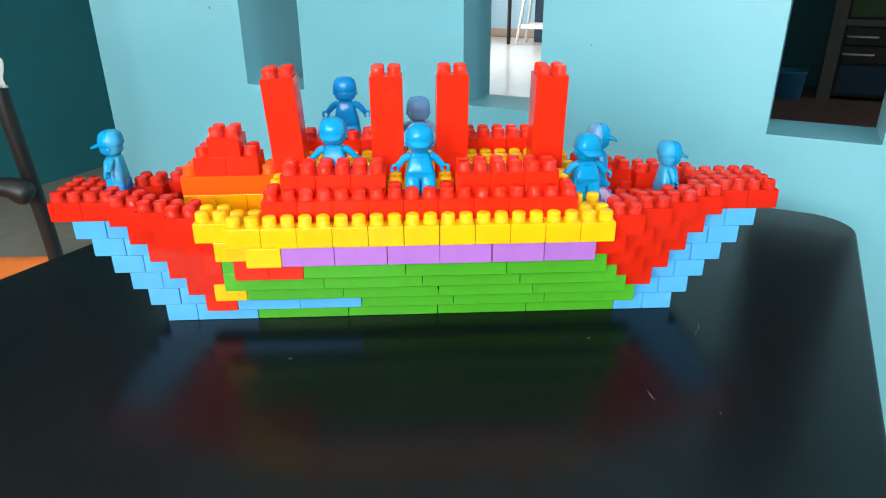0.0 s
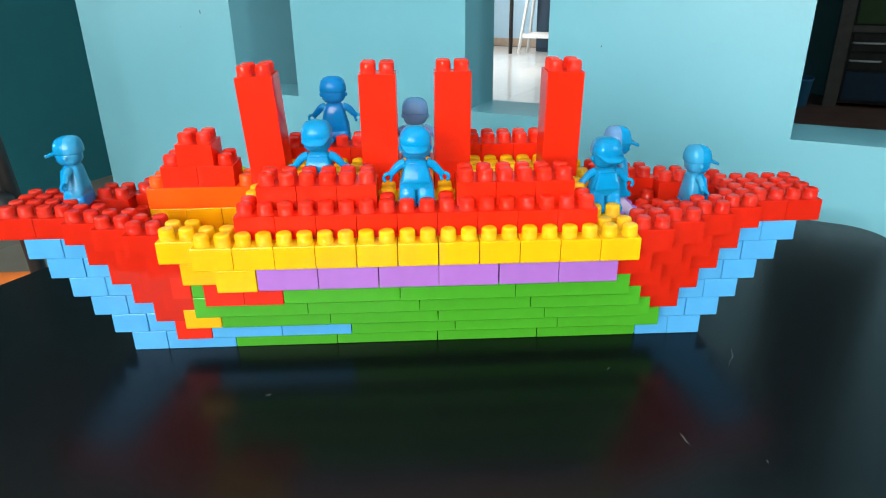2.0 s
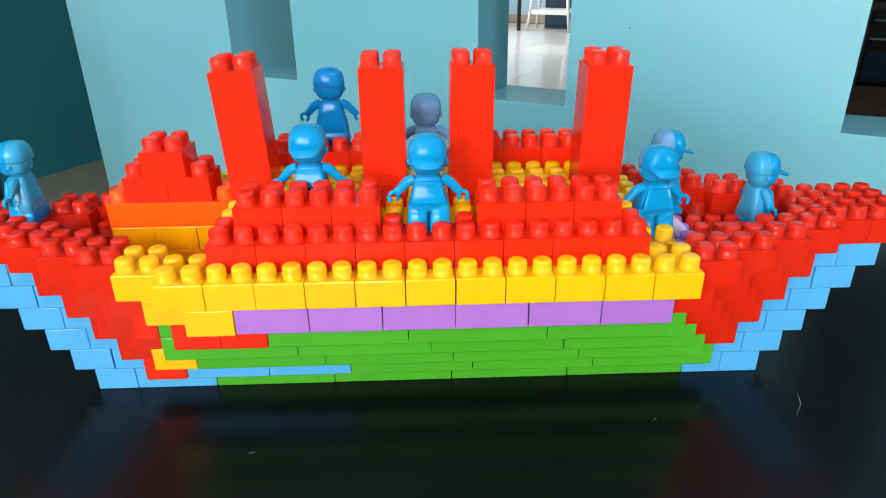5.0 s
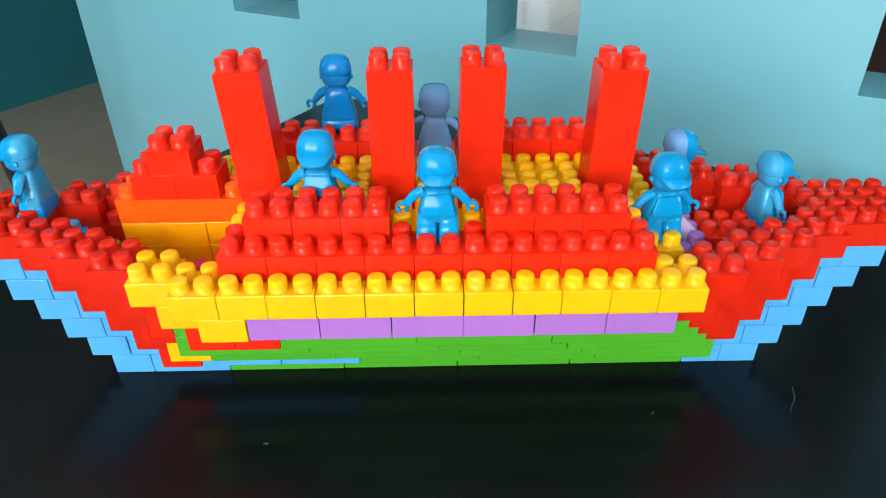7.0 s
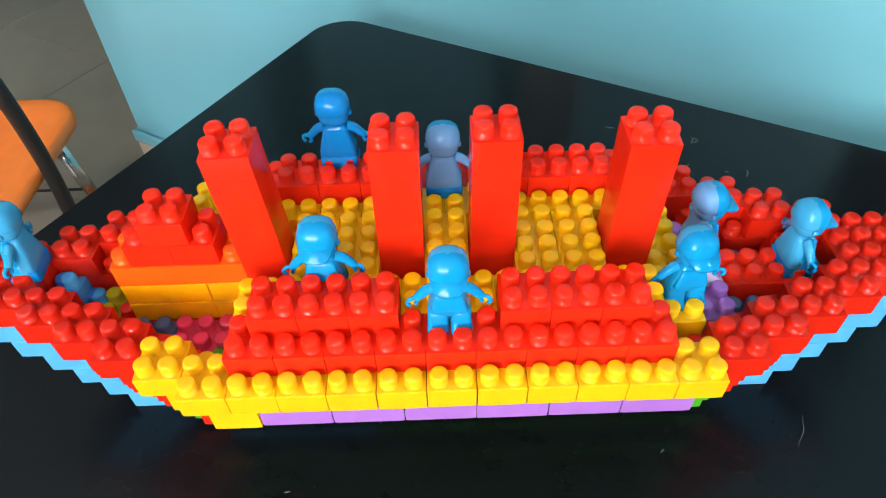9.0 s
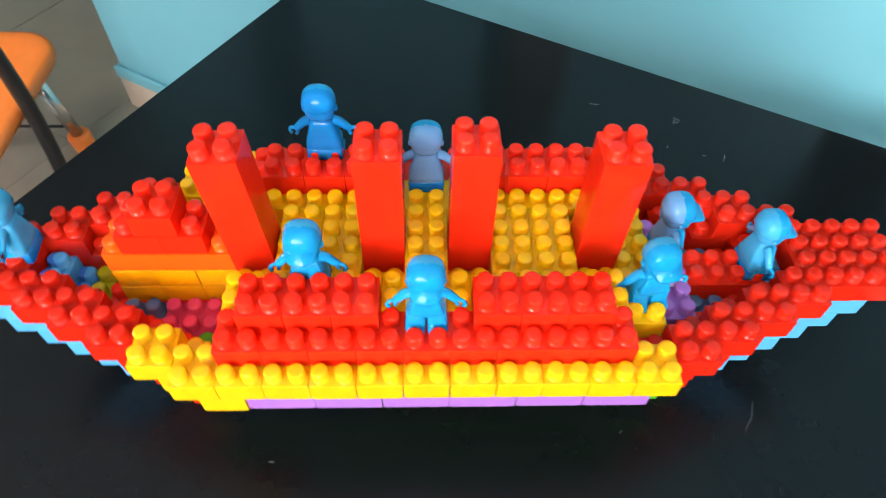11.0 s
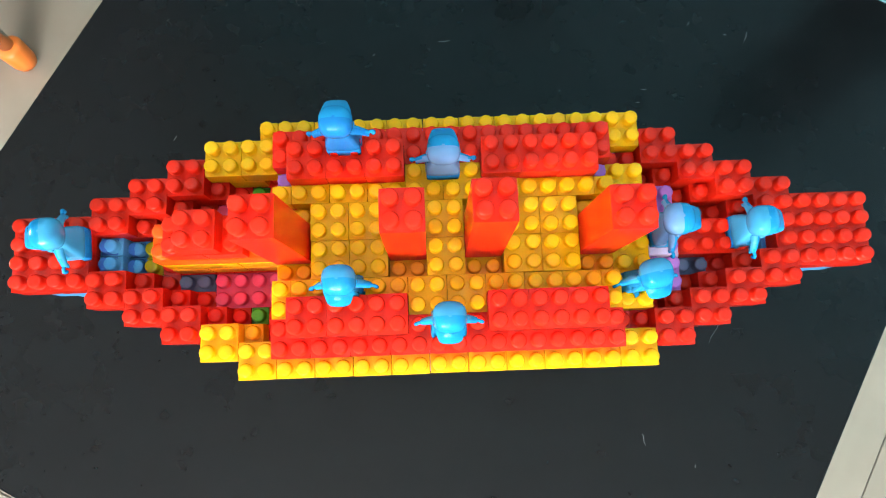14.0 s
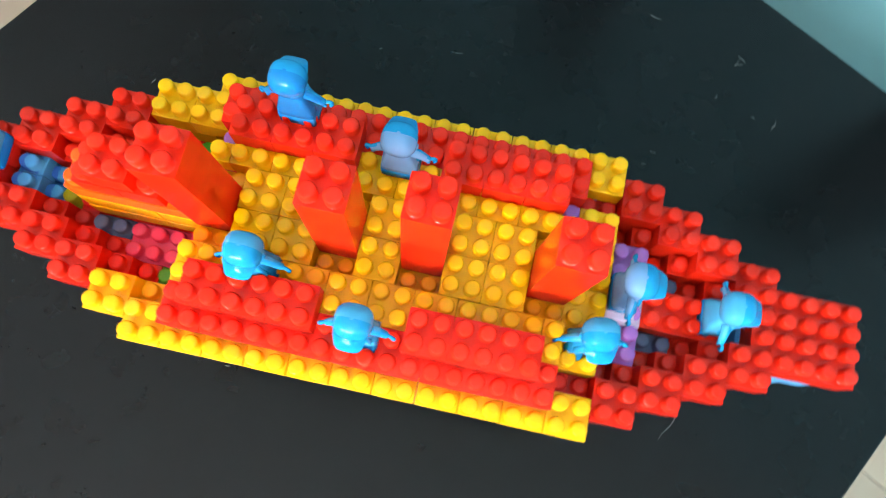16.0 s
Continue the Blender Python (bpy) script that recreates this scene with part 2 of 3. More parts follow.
structure("ceiling", box(-8, 4.5, -3.05, 10.5, CEIL, CEIL + 0.1), M["ceiling"], "white painted ceiling")
structure("hall_wall_north", box(-8, -0.5, 9.75, 9.9, FLOOR, CEIL), M["hall_wall"], "pale blue wall at the end of the hall")
structure("hall_baseboard", box(-8, -0.5, 9.73, 9.75, FLOOR, FLOOR + 0.12), M["skirt"], "beige skirting at the end of the hall")
structure("hall_wall_west", box(-8.15, -8.0, 3.6, 9.9, FLOOR, CEIL), M["hall_wall"], "pale blue side wall of the hall")
structure("hall_wall_south", box(-8.0, -3.2, 3.6, 3.75, FLOOR, CEIL), M["hall_wall"], "pale blue wall of the hall")
# added out of view, to keep the hall lamp off the left opening
structure("passage_wall", box(-3.2, -1.75, 3.2, 3.32, FLOOR, CEIL), M["wall_shaded"], "unseen teal wall added to block light from the hall")
# partition and kitchen walls: the dimness of these rooms is put into the colour
structure("partition_wall", box(-0.5, -0.38, 3.2, 9.9, FLOOR, CEIL), M["wall_shaded"], "dark partition wall between hall and kitchen")
structure("kitchen_wall_north", box(-0.38, 4.5, 6.6, 6.75, FLOOR, CEIL), M["wall_shaded"], "dark kitchen wall")
structure("kitchen_wall_east", box(4.35, 4.5, FAR, 6.6, FLOOR, CEIL), M["wall_shaded"], "dark kitchen side wall")
structure("kitchen_wall_south", box(2.45, 4.5, FAR, FAR + THICK, FLOOR, CEIL), M["wall_shaded"], "dark kitchen wall")

# ---------- floor of tiles ----------
structure("ground", box(-8.2, 4.6, -3.05, 10.5, FLOOR - 0.1, FLOOR - 0.004), M["grout"], "grey grouted floor bed")
floor = new("floor", mesh_of("floor", box(-3.19, 2.29, -1.89, -1.85, FLOOR - 0.004, FLOOR - 0.001), M["tile"]))
floor.matrix_world = ROOM
tagged(floor, "pale beige glossy floor tiles with grey joints", "floor", kind="structure")
structure("kitchen_floor", box(-0.37, 4.34, 3.2, 6.59, FLOOR - 0.003, FLOOR + 0.002), M["brown_floor"], "red-brown kitchen floor")

# ---------- table ----------
A0, A1, B0, B1 = -0.486, 0.445, -0.409, 0.511


def table():
    e = new("dining_table")
    e.matrix_world = ROOM @ Matrix.Translation((0, 0, FLOOR))
    tagged(e, "black glossy laminate table with rounded corners", "table")
    top = -FLOOR

    def outline(inset, z, r=0.062, n=8):
        pts = []
        for cx, cy, a in ((A1 - r, B1 - r, 0), (A0 + r, B1 - r, 90), (A0 + r, B0 + r, 180), (A1 - r, B0 + r, 270)):
            for k in range(n + 1):
                t = radians(a + 90 * k / n)
                pts.append((cx + (r - inset) * math.cos(t), cy + (r - inset) * math.sin(t), z))
        return pts
    bm = bmesh.new()
    rings(bm, [outline(0.004, top - 0.03), outline(0, top - 0.026), outline(0, top - 0.003), outline(0.001, top - 0.001), outline(0.003, top)])
    part("tabletop", bm, M["table"], e)
    for a, b in ((A0 + 0.09, B0 + 0.09), (A1 - 0.09, B0 + 0.09), (A0 + 0.09, B1 - 0.09), (A1 - 0.09, B1 - 0.09)):
        part("leg", box(a - 0.03, a + 0.03, b - 0.03, b + 0.03, 0, top - 0.031, 0.004), M["table"], e)
    for a0, a1, b0, b1 in ((A0 + 0.125, A1 - 0.125, B0 + 0.08, B0 + 0.10), (A0 + 0.125, A1 - 0.125, B1 - 0.10, B1 - 0.08), (A0 + 0.08, A0 + 0.10, B0 + 0.125, B1 - 0.125), (A1 - 0.10, A1 - 0.08, B0 + 0.125, B1 - 0.125)):
        part("apron", box(a0, a1, b0, b1, top - 0.11, top - 0.031, 0.002), M["table"], e)
    return e


table()

# ---------- toy ship of building bricks ----------
U, H = 0.016, 0.0192          # stud pitch and brick height
STUD_R, STUD_H = 0.395 * U, 0.60 * U
taken = set()
specs = []


def brick(x0, x1, y0, y1, layer, color, name="hull_brick", shift=0.0, label=""):
    """A brick on the stud grid; the studs are added once all bricks are known."""
    specs.append((x0, x1, y0, y1, layer, color, name, shift, label))
    for i in range(x0, x1):
        for j in range(y0, y1):
            taken.add((i, j, layer))


def free(x0, x1, y0, y1, layer):
    return all((i, j, layer) not in taken for i in range(x0, x1) for j in range(y0, y1))


def both(x0, x1, y0, y1, layer, color, name="hull_brick", shift=0.0):
    """The same brick on the near and on the far side."""
    brick(x0, x1, y0, y1, layer, color, name, shift)
    brick(x0, x1, -y1, -y0, layer, color, name, -shift)


# keel and stems: blue steps that reach one stud further out with every layer
for y0 in (-2, 0):
    brick(-15, -11, y0, y0 + 2, 0, "sky", "keel_brick")
    brick(-17, -15, y0, y0 + 2, 0, "sky", "keel_brick")
    brick(13, 15, y0, y0 + 2, 0, "sky", "keel_brick")
    brick(15, 17, y0, y0 + 2, 0, "sky", "keel_brick")
    for k in range(1, 6):
        for s in (-1, 1):
            for a, b in ((15 + k, 17 + k), (13 + k, 15 + k)):
                lo, hi = (a, b) if s > 0 else (-b, -a)
                brick(lo, hi, y0, y0 + 2, k, "sky", "stem_brick")

# green, purple and yellow sides, each layer one stud wider
for x in (-11, -5, 1, 7):
    both(x, x + 6, -2, 0, 0, "green", "side_brick")
both(-12, -8, -3, -1, 1, "sky", "side_brick")
both(-8, -4, -3, -1, 1, "sky", "side_brick")
for x in (-4, 2, 8):
    both(x, x + 6, -3, -1, 1, "green", "side_brick")
both(-14, -12, -3, -1, 1, "red", "side_brick")
both(-13, -11, -4, -2, 2, "yellow", "side_brick")
for x in (-11, -5, 1, 7):
    both(x, x + 6, -4, -2, 2, "green", "side_brick")
for x in (-12, -6, 0, 6):
    both(x, x + 6, -5, -3, 3, "green", "side_brick")
both(-11, -9, -6, -4, 4, "red", "side_brick")
both(-9, -7, -6, -4, 4, "red", "side_brick")
for x in (-7, -1, 5):
    both(x, x + 6, -6, -4, 4, "green", "side_brick")
brick(-12, -11, -5, -4, 4, "green", "side_brick")
brick(-13, -12, -5, -3, 4, "red", "side_brick")
brick(-13, -11, 3, 5, 4, "red", "side_brick")
both(-10, -8, -7, -5, 5, "yellow", "side_brick", 0.05)
for x in (-8, -5, -2, 1, 4, 7):
    both(x, x + 3, -7, -5, 5, "lilac", "side_brick", 0.14)
both(-12, -10, -6, -4, 5, "yellow", "side_brick")

# railing layer
for x in range(-11, 11, 2):
    brick(x, x + 2, -7, -5, 6, "yellow", "rail_brick")
brick(-13, -11, -6, -4, 6, "yellow", "rail_brick")
for x in range(-9, 11, 2):
    brick(x, x + 2, 5, 7, 6, "yellow", "rail_brick")
brick(-10, -9, 6, 7, 6, "yellow", "rail_brick")
brick(-13, -11, 4, 6, 6, "yellow", "rail_brick")
brick(-11, -9, 4, 6, 6, "yellow", "rail_brick")

# red bow and stern in steps
for s in (-1, 1):
    for j in (3, 4, 5, 6):
        for k in range(j - 1, 7):
            e = 13 + k - 2 * (j - 3)
            lo, hi = (e - 2, e) if s > 0 else (-e, -e + 2)
            for y0 in (-j, j - 2):
                if free(lo, hi, y0, y0 + 2, k):
                    brick(lo, hi, y0, y0 + 2, k, "red", "hull_brick")
    for lo, hi in ((19, 21), (21, 23)):
        a, b = (lo, hi) if s > 0 else (-hi, -lo)
        for y0 in (-2, 0):
            brick(a, b, y0, y0 + 2, 6, "red", "hull_brick")
brick(18, 19, -1, 1, 6, "red")

# floor inside the hull
brick(13, 15, -2, -1, 4, "slate", "floor_brick")
brick(13, 15, 1, 2, 4, "slate", "floor_brick")
brick(-15, -13, -2, -1, 4, "slate", "floor_brick")
brick(-13, -9, -3, -1, 4, "pink", "floor_brick")
brick(-13, -9, 1, 3, 4, "pink", "floor_brick")
brick(-11, -10, -4, -3, 4, "green", "floor_brick")
brick(-11, -10, 3, 4, 4, "green", "floor_brick")
brick(8, 10, 3, 4, 4, "green", "floor_brick")
brick(-17, -16, -1, 1, 4, "olive", "floor_brick")
brick(-18, -17, -1, 0, 4, "blue", "floor_brick")
brick(-18, -17, 0, 1, 4, "blue", "floor_brick")
HALF = {2: 19, 3: 17, 4: 15, 5: 13, 6: 11}
for s in (-1, 1):
    for x in range(8, 19, 2):
        for y in range(-6, 6, 2):
            lo = x if s > 0 else -x - 2
            if max(abs(lo), abs(lo + 2)) <= HALF[max(abs(y), abs(y + 2))] and free(lo, lo + 2, y, y + 2, 4):
                brick(lo, lo + 2, y, y + 2, 4, "red", "floor_brick")
    for x in range(8, 19):
        for y in range(-6, 6):
            lo = x if s > 0 else -x - 1
            if max(abs(lo), abs(lo + 1)) <= HALF[max(2, abs(y), abs(y + 1))] and free(lo, lo + 1, y, y + 1, 4):
                brick(lo, lo + 1, y, y + 1, 4, "red", "floor_brick")
brick(13, 17, -1, 1, 5, "red", "floor_brick")
for y in (-5, 4):
    brick(8, 10, y, y + 1, 5, "red", "floor_brick")
for y in (-3, -1, 1):
    brick(11, 13, y, y + 2, 5, "lilac", "floor_brick")

# supports under the deck
for x in range(-8, 8, 4):
    for y in (-4, 2):
        brick(x, x + 4, y, y + 2, 5, "yellow", "support_brick")
        brick(x, x + 4, y, y + 2, 6, "yellow", "support_brick")
for y in range(-4, 4, 2):
    for k in (5, 6):
        brick(9, 11, y, y + 2, k, "yellow", "support_brick")
for y in (-2, 0):
    for x in range(-9, 9, 2):
        brick(x, x + 2, y, y + 2, 6, "amber", "support_brick")
    brick(-9, -7, y, y + 2, 5, "amber", "support_brick")
brick(8, 9, 3, 4, 6, "lilac", "support_brick")
brick(-9, -8, 3, 4, 6, "lilac", "support_brick")

# deck
for x in range(-8, 8, 2):
    brick(x, x + 2, -4, -2, 7, "gold", "deck_brick")
    brick(x, x + 2, 2, 4, 7, "gold", "deck_brick")
for y0, y1 in ((-4, -2), (2, 3)):
    brick(-9, -8, y0, y1, 7, "gold", "deck_brick")
    brick(8, 9, y0, y1, 7, "gold", "deck_brick")
for x in (-7, -5, -1, 3, 5):
    brick(x, x + 2, -2, 0, 7, "gold", "deck_brick")
    brick(x, x + 2, 0, 2, 7, "gold", "deck_brick")

# bulwarks on both sides
for x in range(-9, 9, 2):
    both(x, x + 2, -6, -4, 7, "red", "bulwark_brick")
for x in (-8, -6, -4, 2, 4, 6):
    both(x, x + 2, -5, -3, 8, "red", "bulwark_brick")

# funnels
for x in (-9, -3, 1, 7):
    for k in range(7, 13):
        brick(x, x + 2, -1, 1, k, "red", "funnel_brick")

# cabin on the fore deck
for k, c in ((5, "amber"), (6, "amber")):
    for x in (-15, -13, -11):
        brick(x, x + 2, -1, 1, k, c, "cabin_brick")
brick(-15, -9, -1, 1, 7, "orange", "cabin_block", label="long orange brick under the cabin roof")
brick(-14, -12, -1, 1, 8, "red", "cabin_brick")
brick(-12, -10, -1, 1, 8, "red", "cabin_brick")
brick(-13, -11, -1, 1, 9, "red", "cabin_brick")

ship = new("toy_ship")
tagged(ship, "colourful toy ship of plastic bricks with four red funnels", "toy ship")

GAP, BEV = 0.012 * U, 0.045 * U      # joints and rounded edges; the red bricks fit tighter
brick_meshes = {}


RING = 16
STUD = ((1.0, 0.0), (0.99, 0.70), (0.97, 0.81), (0.92, 0.895), (0.84, 0.955), (0.70, 0.99), (0.40, 1.0))


def stud(bm, cx, cy, z, n=RING, base=None):
    """A round stud; base: the ring of corners from which it grows."""
    first = base or [bm.verts.new((cx + STUD_R * math.cos(2 * math.pi * i / n), cy + STUD_R * math.sin(2 * math.pi * i / n), z)) for i in range(n)]
    for q, h in STUD[1:]:
        ring = [bm.verts.new((cx + q * STUD_R * math.cos(2 * math.pi * i / n), cy + q * STUD_R * math.sin(2 * math.pi * i / n), z + h * STUD_H)) for i in range(n)]
        for i in range(n):
            bm.faces.new((first[i], first[(i + 1) % n], ring[(i + 1) % n], ring[i])).smooth = True
        first = ring
    bm.faces.new(first).smooth = True


def brick_mesh(nx, ny, mask, color):
    """One closed skin: walls with rounded corners, and a top out of which the studs grow."""
    key = (nx, ny, mask, color)
    if key in brick_meshes:
        return brick_meshes[key]
    tight = color in ("red", "deep_red", "orange")
    g, v, t = (0.0, 0.002 * U, 0.0) if tight else (GAP, BEV, 0.00006)
    if color in ("gold", "amber"):
        g, v = GAP * 0.5, BEV * 0.7
    bm = bmesh.new()
    hx, hy, top = nx * U / 2 - g, ny * U / 2 - g, H - t
    r = 0.05 * U
    lattice = {}

    def corner(x, y):
        """A corner of the top, drawn in by the rounded edge."""
        k = (round(x / U * 64), round(y / U * 64))
        if k not in lattice:
            x, y = max(-hx + v, min(hx - v, x)), max(-hy + v, min(hy - v, y))
            if abs(x) > hx - r and abs(y) > hy - r:
                x, y = math.copysign(hx - 0.35 * r - v * 0.6, x), math.copysign(hy - 0.35 * r - v * 0.6, y)
            lattice[k] = bm.verts.new((x, y, top))
        return lattice[k]
    for i in range(nx):
        for j in range(ny):
            cx, cy = (i + 0.5 - nx / 2) * U, (j + 0.5 - ny / 2) * U
            square = []
            for n in range(RING):
                c, q = math.cos(2 * math.pi * n / RING), math.sin(2 * math.pi * n / RING)
                m = max(abs(c), abs(q))
                square.append(corner(cx + c / m * U / 2, cy + q / m * U / 2))
            if mask[i * ny + j]:
                base = [bm.verts.new((cx + STUD_R * math.cos(2 * math.pi * n / RING), cy + STUD_R * math.sin(2 * math.pi * n / RING), top)) for n in range(RING)]
                for n in range(RING):
                    bm.faces.new((square[n], square[(n + 1) % RING], base[(n + 1) % RING], base[n]))
                stud(bm, cx, cy, top, base=base)
            else:
                bm.faces.new(square)
    # the rim of the top, in order round it, is let down into the walls
    rim, e = [], [x for x in bm.edges if x.is_boundary]
    nxt = {}
    for x in e:
        a, b = x.verts if x.link_loops[0].vert == x.verts[0] else x.verts[::-1]
        nxt[a] = b
    a = start = e[0].verts[0]
    while True:
        rim.append(a)
        a = nxt[a]
        if a == start:
            break

    def loop(grow, z):
        out = []
        for p in rim:
            x, y = p.co.x, p.co.y
            wx, wy = hx - v + grow, hy - v + grow
            fx, fy = abs(abs(x) - (hx - v)) < 1e-7, abs(abs(y) - (hy - v)) < 1e-7
            if fx:
                x = math.copysign(wx, x)
            if fy:
                y = math.copysign(wy, y)
            if not fx and not fy:
                x, y = math.copysign(abs(x) + grow * 0.7, x), math.copysign(abs(y) + grow * 0.7, y)
            out.append(bm.verts.new((x, y, z)))
        return out
    last = rim
    for grow, z in ((0.7 * v, top - 0.3 * v), (v, top - v), (v, v), (0.0, 0.0)):
        ring = loop(grow, z)
        for k in range(len(ring)):
            m = (k + 1) % len(ring)
            bm.faces.new((last[m], last[k], ring[k], ring[m]))
        last = ring
    bm.faces.new(last)
    bmesh.ops.recalc_face_normals(bm, faces=bm.faces[:])
    brick_meshes[key] = mesh_of("brick", bm, M[color])
    return brick_meshes[key]


LEANS = {-9: (-0.40, 0.0), -3: (0.04, 0.05), 1: (0.09, 0.35), 7: (0.09, -0.10)}
rnd = random.Random(4)
for x0, x1, y0, y1, k, color, name, shift, label in specs:
    if color == "red" and name == "hull_brick":
        color = "deep_red"                         # the hull is of a deeper red
    mask = tuple((i, j, k + 1) not in taken for i in range(x0, x1) for j in range(y0, y1))
    ob = new(name, brick_mesh(x1 - x0, y1 - y0, mask, color))
    ob.parent = ship
    j = (0.004 if color in ("red", "deep_red") else 0.014) * U
    dx, dy, tilt, pitch = 0.0, shift, 0.0, 0.0
    if name == "funnel_brick":                     # the outer funnels lean a little
        lean, back = LEANS[x0]
        dx, dy, tilt = lean * (k - 6.5) / 6, back * (k - 6.5) / 6, math.degrees(math.atan(lean / 7.2))
        pitch, j = -math.degrees(math.atan(back / 7.2)), 0.0
    elif name == "stem_brick":                     # the blue steps are a little short of a stud
        dx = -math.copysign(0.05 * k, x0)
    elif name.startswith("cabin"):
        dx, dy = -0.12 - 0.03 * (k - 7), 0.06 * (k - 4)
    ob.matrix_local = pose(((x0 + x1) / 2 + dx) * U + rnd.uniform(-j, j), ((y0 + y1) / 2 + dy) * U + rnd.uniform(-j, j), k * H, pitch, tilt, rnd.uniform(-8, 8) * j / U)
    if label:
        ob["label"] = label


def slope_brick(x0, x1, y0, y1, z, high, low, color, label, studs=True):
    """A brick whose top falls from high at x0 to low at x1, with a stud on its upper end."""
    xa, xb, xc, ya, yb = x0 * U, (x0 + 1) * U, x1 * U, y0 * U + GAP, y1 * U - GAP
    if not studs:
        xb = xa + 0.95 * U
    bm = bmesh.new()
    prof = [(xa, z * U), (xc, z * U), (xc, (z + low) * U), (xb, (z + high) * U), (xa, (z + high) * U)]
    rings(bm, [[(x, ya, q) for x, q in prof], [(x, yb, q) for x, q in prof]])
    bmesh.ops.recalc_face_normals(bm, faces=bm.faces[:])
    bmesh.ops.bevel(bm, geom=bm.edges[:], offset=BEV, segments=2, affect='EDGES')
    if studs:
        for j in range(int(y1 - y0)):
            stud(bm, (x0 + 0.5) * U, (y0 + j + 0.5) * U, (z + high) * U - 0.0002)
    return part("slope_brick", bm, M[color], ship, label)


slope_brick(-19, -17.85, -1, 0, 6.0, 1.2, 0.25, "blue", "royal blue slope brick inside the hull")
slope_brick(-19, -17.85, 0, 1, 6.0, 1.2, 0.25, "blue", "royal blue slope brick inside the hull")
slope_brick(11, 13, -1.15, 0.85, 7.2, 1.2, 0.12, "pale", "pale lilac slope brick behind the deck", studs=False)

# ---------- toy figures ----------


def super_ring(cx, cy, z, rx, ry, n=20, e=2.6):
    pts = []
    for i in range(n):
        t = 2 * math.pi * i / n
        c, s = math.cos(t), math.sin(t)
        pts.append((cx + rx * math.copysign(abs(c) ** (2 / e), c), cy + ry * math.copysign(abs(s) ** (2 / e), s), z))
    return pts


def figure_mesh(front, back):
    """A capped toy figure four studs high that looks along -y, in two shells of plastic, with a deep blue block behind the legs."""
    bm = bmesh.new()

    def loft(rows, e=2.6, n=20):
        rings(bm, [super_ring(cx, cy, z, rx, ry, n, e) for cx, cy, z, rx, ry in rows])
    # legs with forward feet
    for s in (-1, 1):
        loft([(s * 0.47, -0.20, 0.0, 0.40, 0.56), (s * 0.47, -0.22, 0.05, 0.445, 0.62), (s * 0.47, -0.20, 0.26, 0.45, 0.60), (s * 0.46, -0.10, 0.40, 0.43, 0.48), (s * 0.45, -0.06, 0.80, 0.42, 0.45), (s * 0.43, -0.05, 1.12, 0.41, 0.42)], 4.5, 20)
    # block behind the legs
    first_back = len(bm.faces)
    loft([(0, 0.28, 0.0, 0.83, 0.28), (0, 0.28, 0.04, 0.87, 0.32), (0, 0.28, 0.64, 0.87, 0.32), (0, 0.27, 0.70, 0.82, 0.28)], 7, 24)
    last_back = len(bm.faces)
    # hips
    loft([(0, 0.02, 0.82, 0.76, 0.44), (0, 0.02, 0.92, 0.86, 0.50), (0, 0.02, 1.18, 0.83, 0.51), (0, 0.02, 1.30, 0.76, 0.47)], 4.5, 24)
    # jacket, longer at the back
    loft([(0, 0.24, 0.66, 0.83, 0.32), (0, 0.23, 0.71, 0.89, 0.36), (0, 0.18, 1.05, 0.85, 0.40), (0, 0.06, 1.28, 0.79, 0.50), (0, 0.03, 1.75, 0.67, 0.49), (0, 0.03, 2.12, 0.57, 0.45), (0, 0.03, 2.28, 0.50, 0.40), (0, 0.03, 2.35, 0.40, 0.32)], 4.5, 24)
    # front of the jacket, with its hem
    loft([(0, -0.44, 1.20, 0.66, 0.10), (0, -0.46, 1.23, 0.73, 0.15), (0, -0.45, 1.31, 0.72, 0.15), (0, -0.36, 2.10, 0.53, 0.14), (0, -0.34, 2.16, 0.47, 0.10)], 6)
    # neck and head
    loft([(0, 0.02, 2.28, 0.34, 0.32), (0, 0.02, 2.46, 0.34, 0.32)], 2)
    loft([(0, 0.0, 2.40, 0.40, 0.36), (0, 0.0, 2.46, 0.56, 0.50), (0, 0.0, 2.62, 0.69, 0.62), (0, 0.0, 2.90, 0.73, 0.66), (0, 0.0, 3.16, 0.72, 0.66)], 2.7)
    # cap
    loft([(0, 0.02, 3.05, 0.78, 0.72), (0, 0.02, 3.10, 0.81, 0.75), (0, 0.03, 3.40, 0.79, 0.73), (0, 0.04, 3.70, 0.70, 0.65), (0, 0.05, 3.88, 0.54, 0.50), (0, 0.06, 3.96, 0.30, 0.28), (0, 0.06, 3.98, 0.08, 0.08)], 2.7, 24)
    # peak of the cap
    edge = [(0.77, -0.18), (0.71, -0.55), (0.61, -0.86), (0.53, -1.05), (0.42, -1.14), (0.22, -1.18), (0.0, -1.19)]
    edge += [(-x, y) for x, y in edge[-2::-1]]
    top = [(x, y, 3.24 - 0.26 * max(0.0, -(y + 0.2) / 0.9) ** 1.3 + 0.05 * (x / 0.76) ** 2) for x, y in edge]
    low = [(x * 0.97, y + 0.03, z - 0.15) for x, y, z in top]
    rings(bm, [low, top])
    # ears, brow and smile as plain relief
    for s in (-1, 1):
        loft([(s * 0.74, 0.02, 2.74, 0.05, 0.10), (s * 0.76, 0.02, 2.80, 0.09, 0.14), (s * 0.76, 0.02, 2.94, 0.09, 0.14), (s * 0.74, 0.02, 3.0, 0.05, 0.10)], 2, 10)
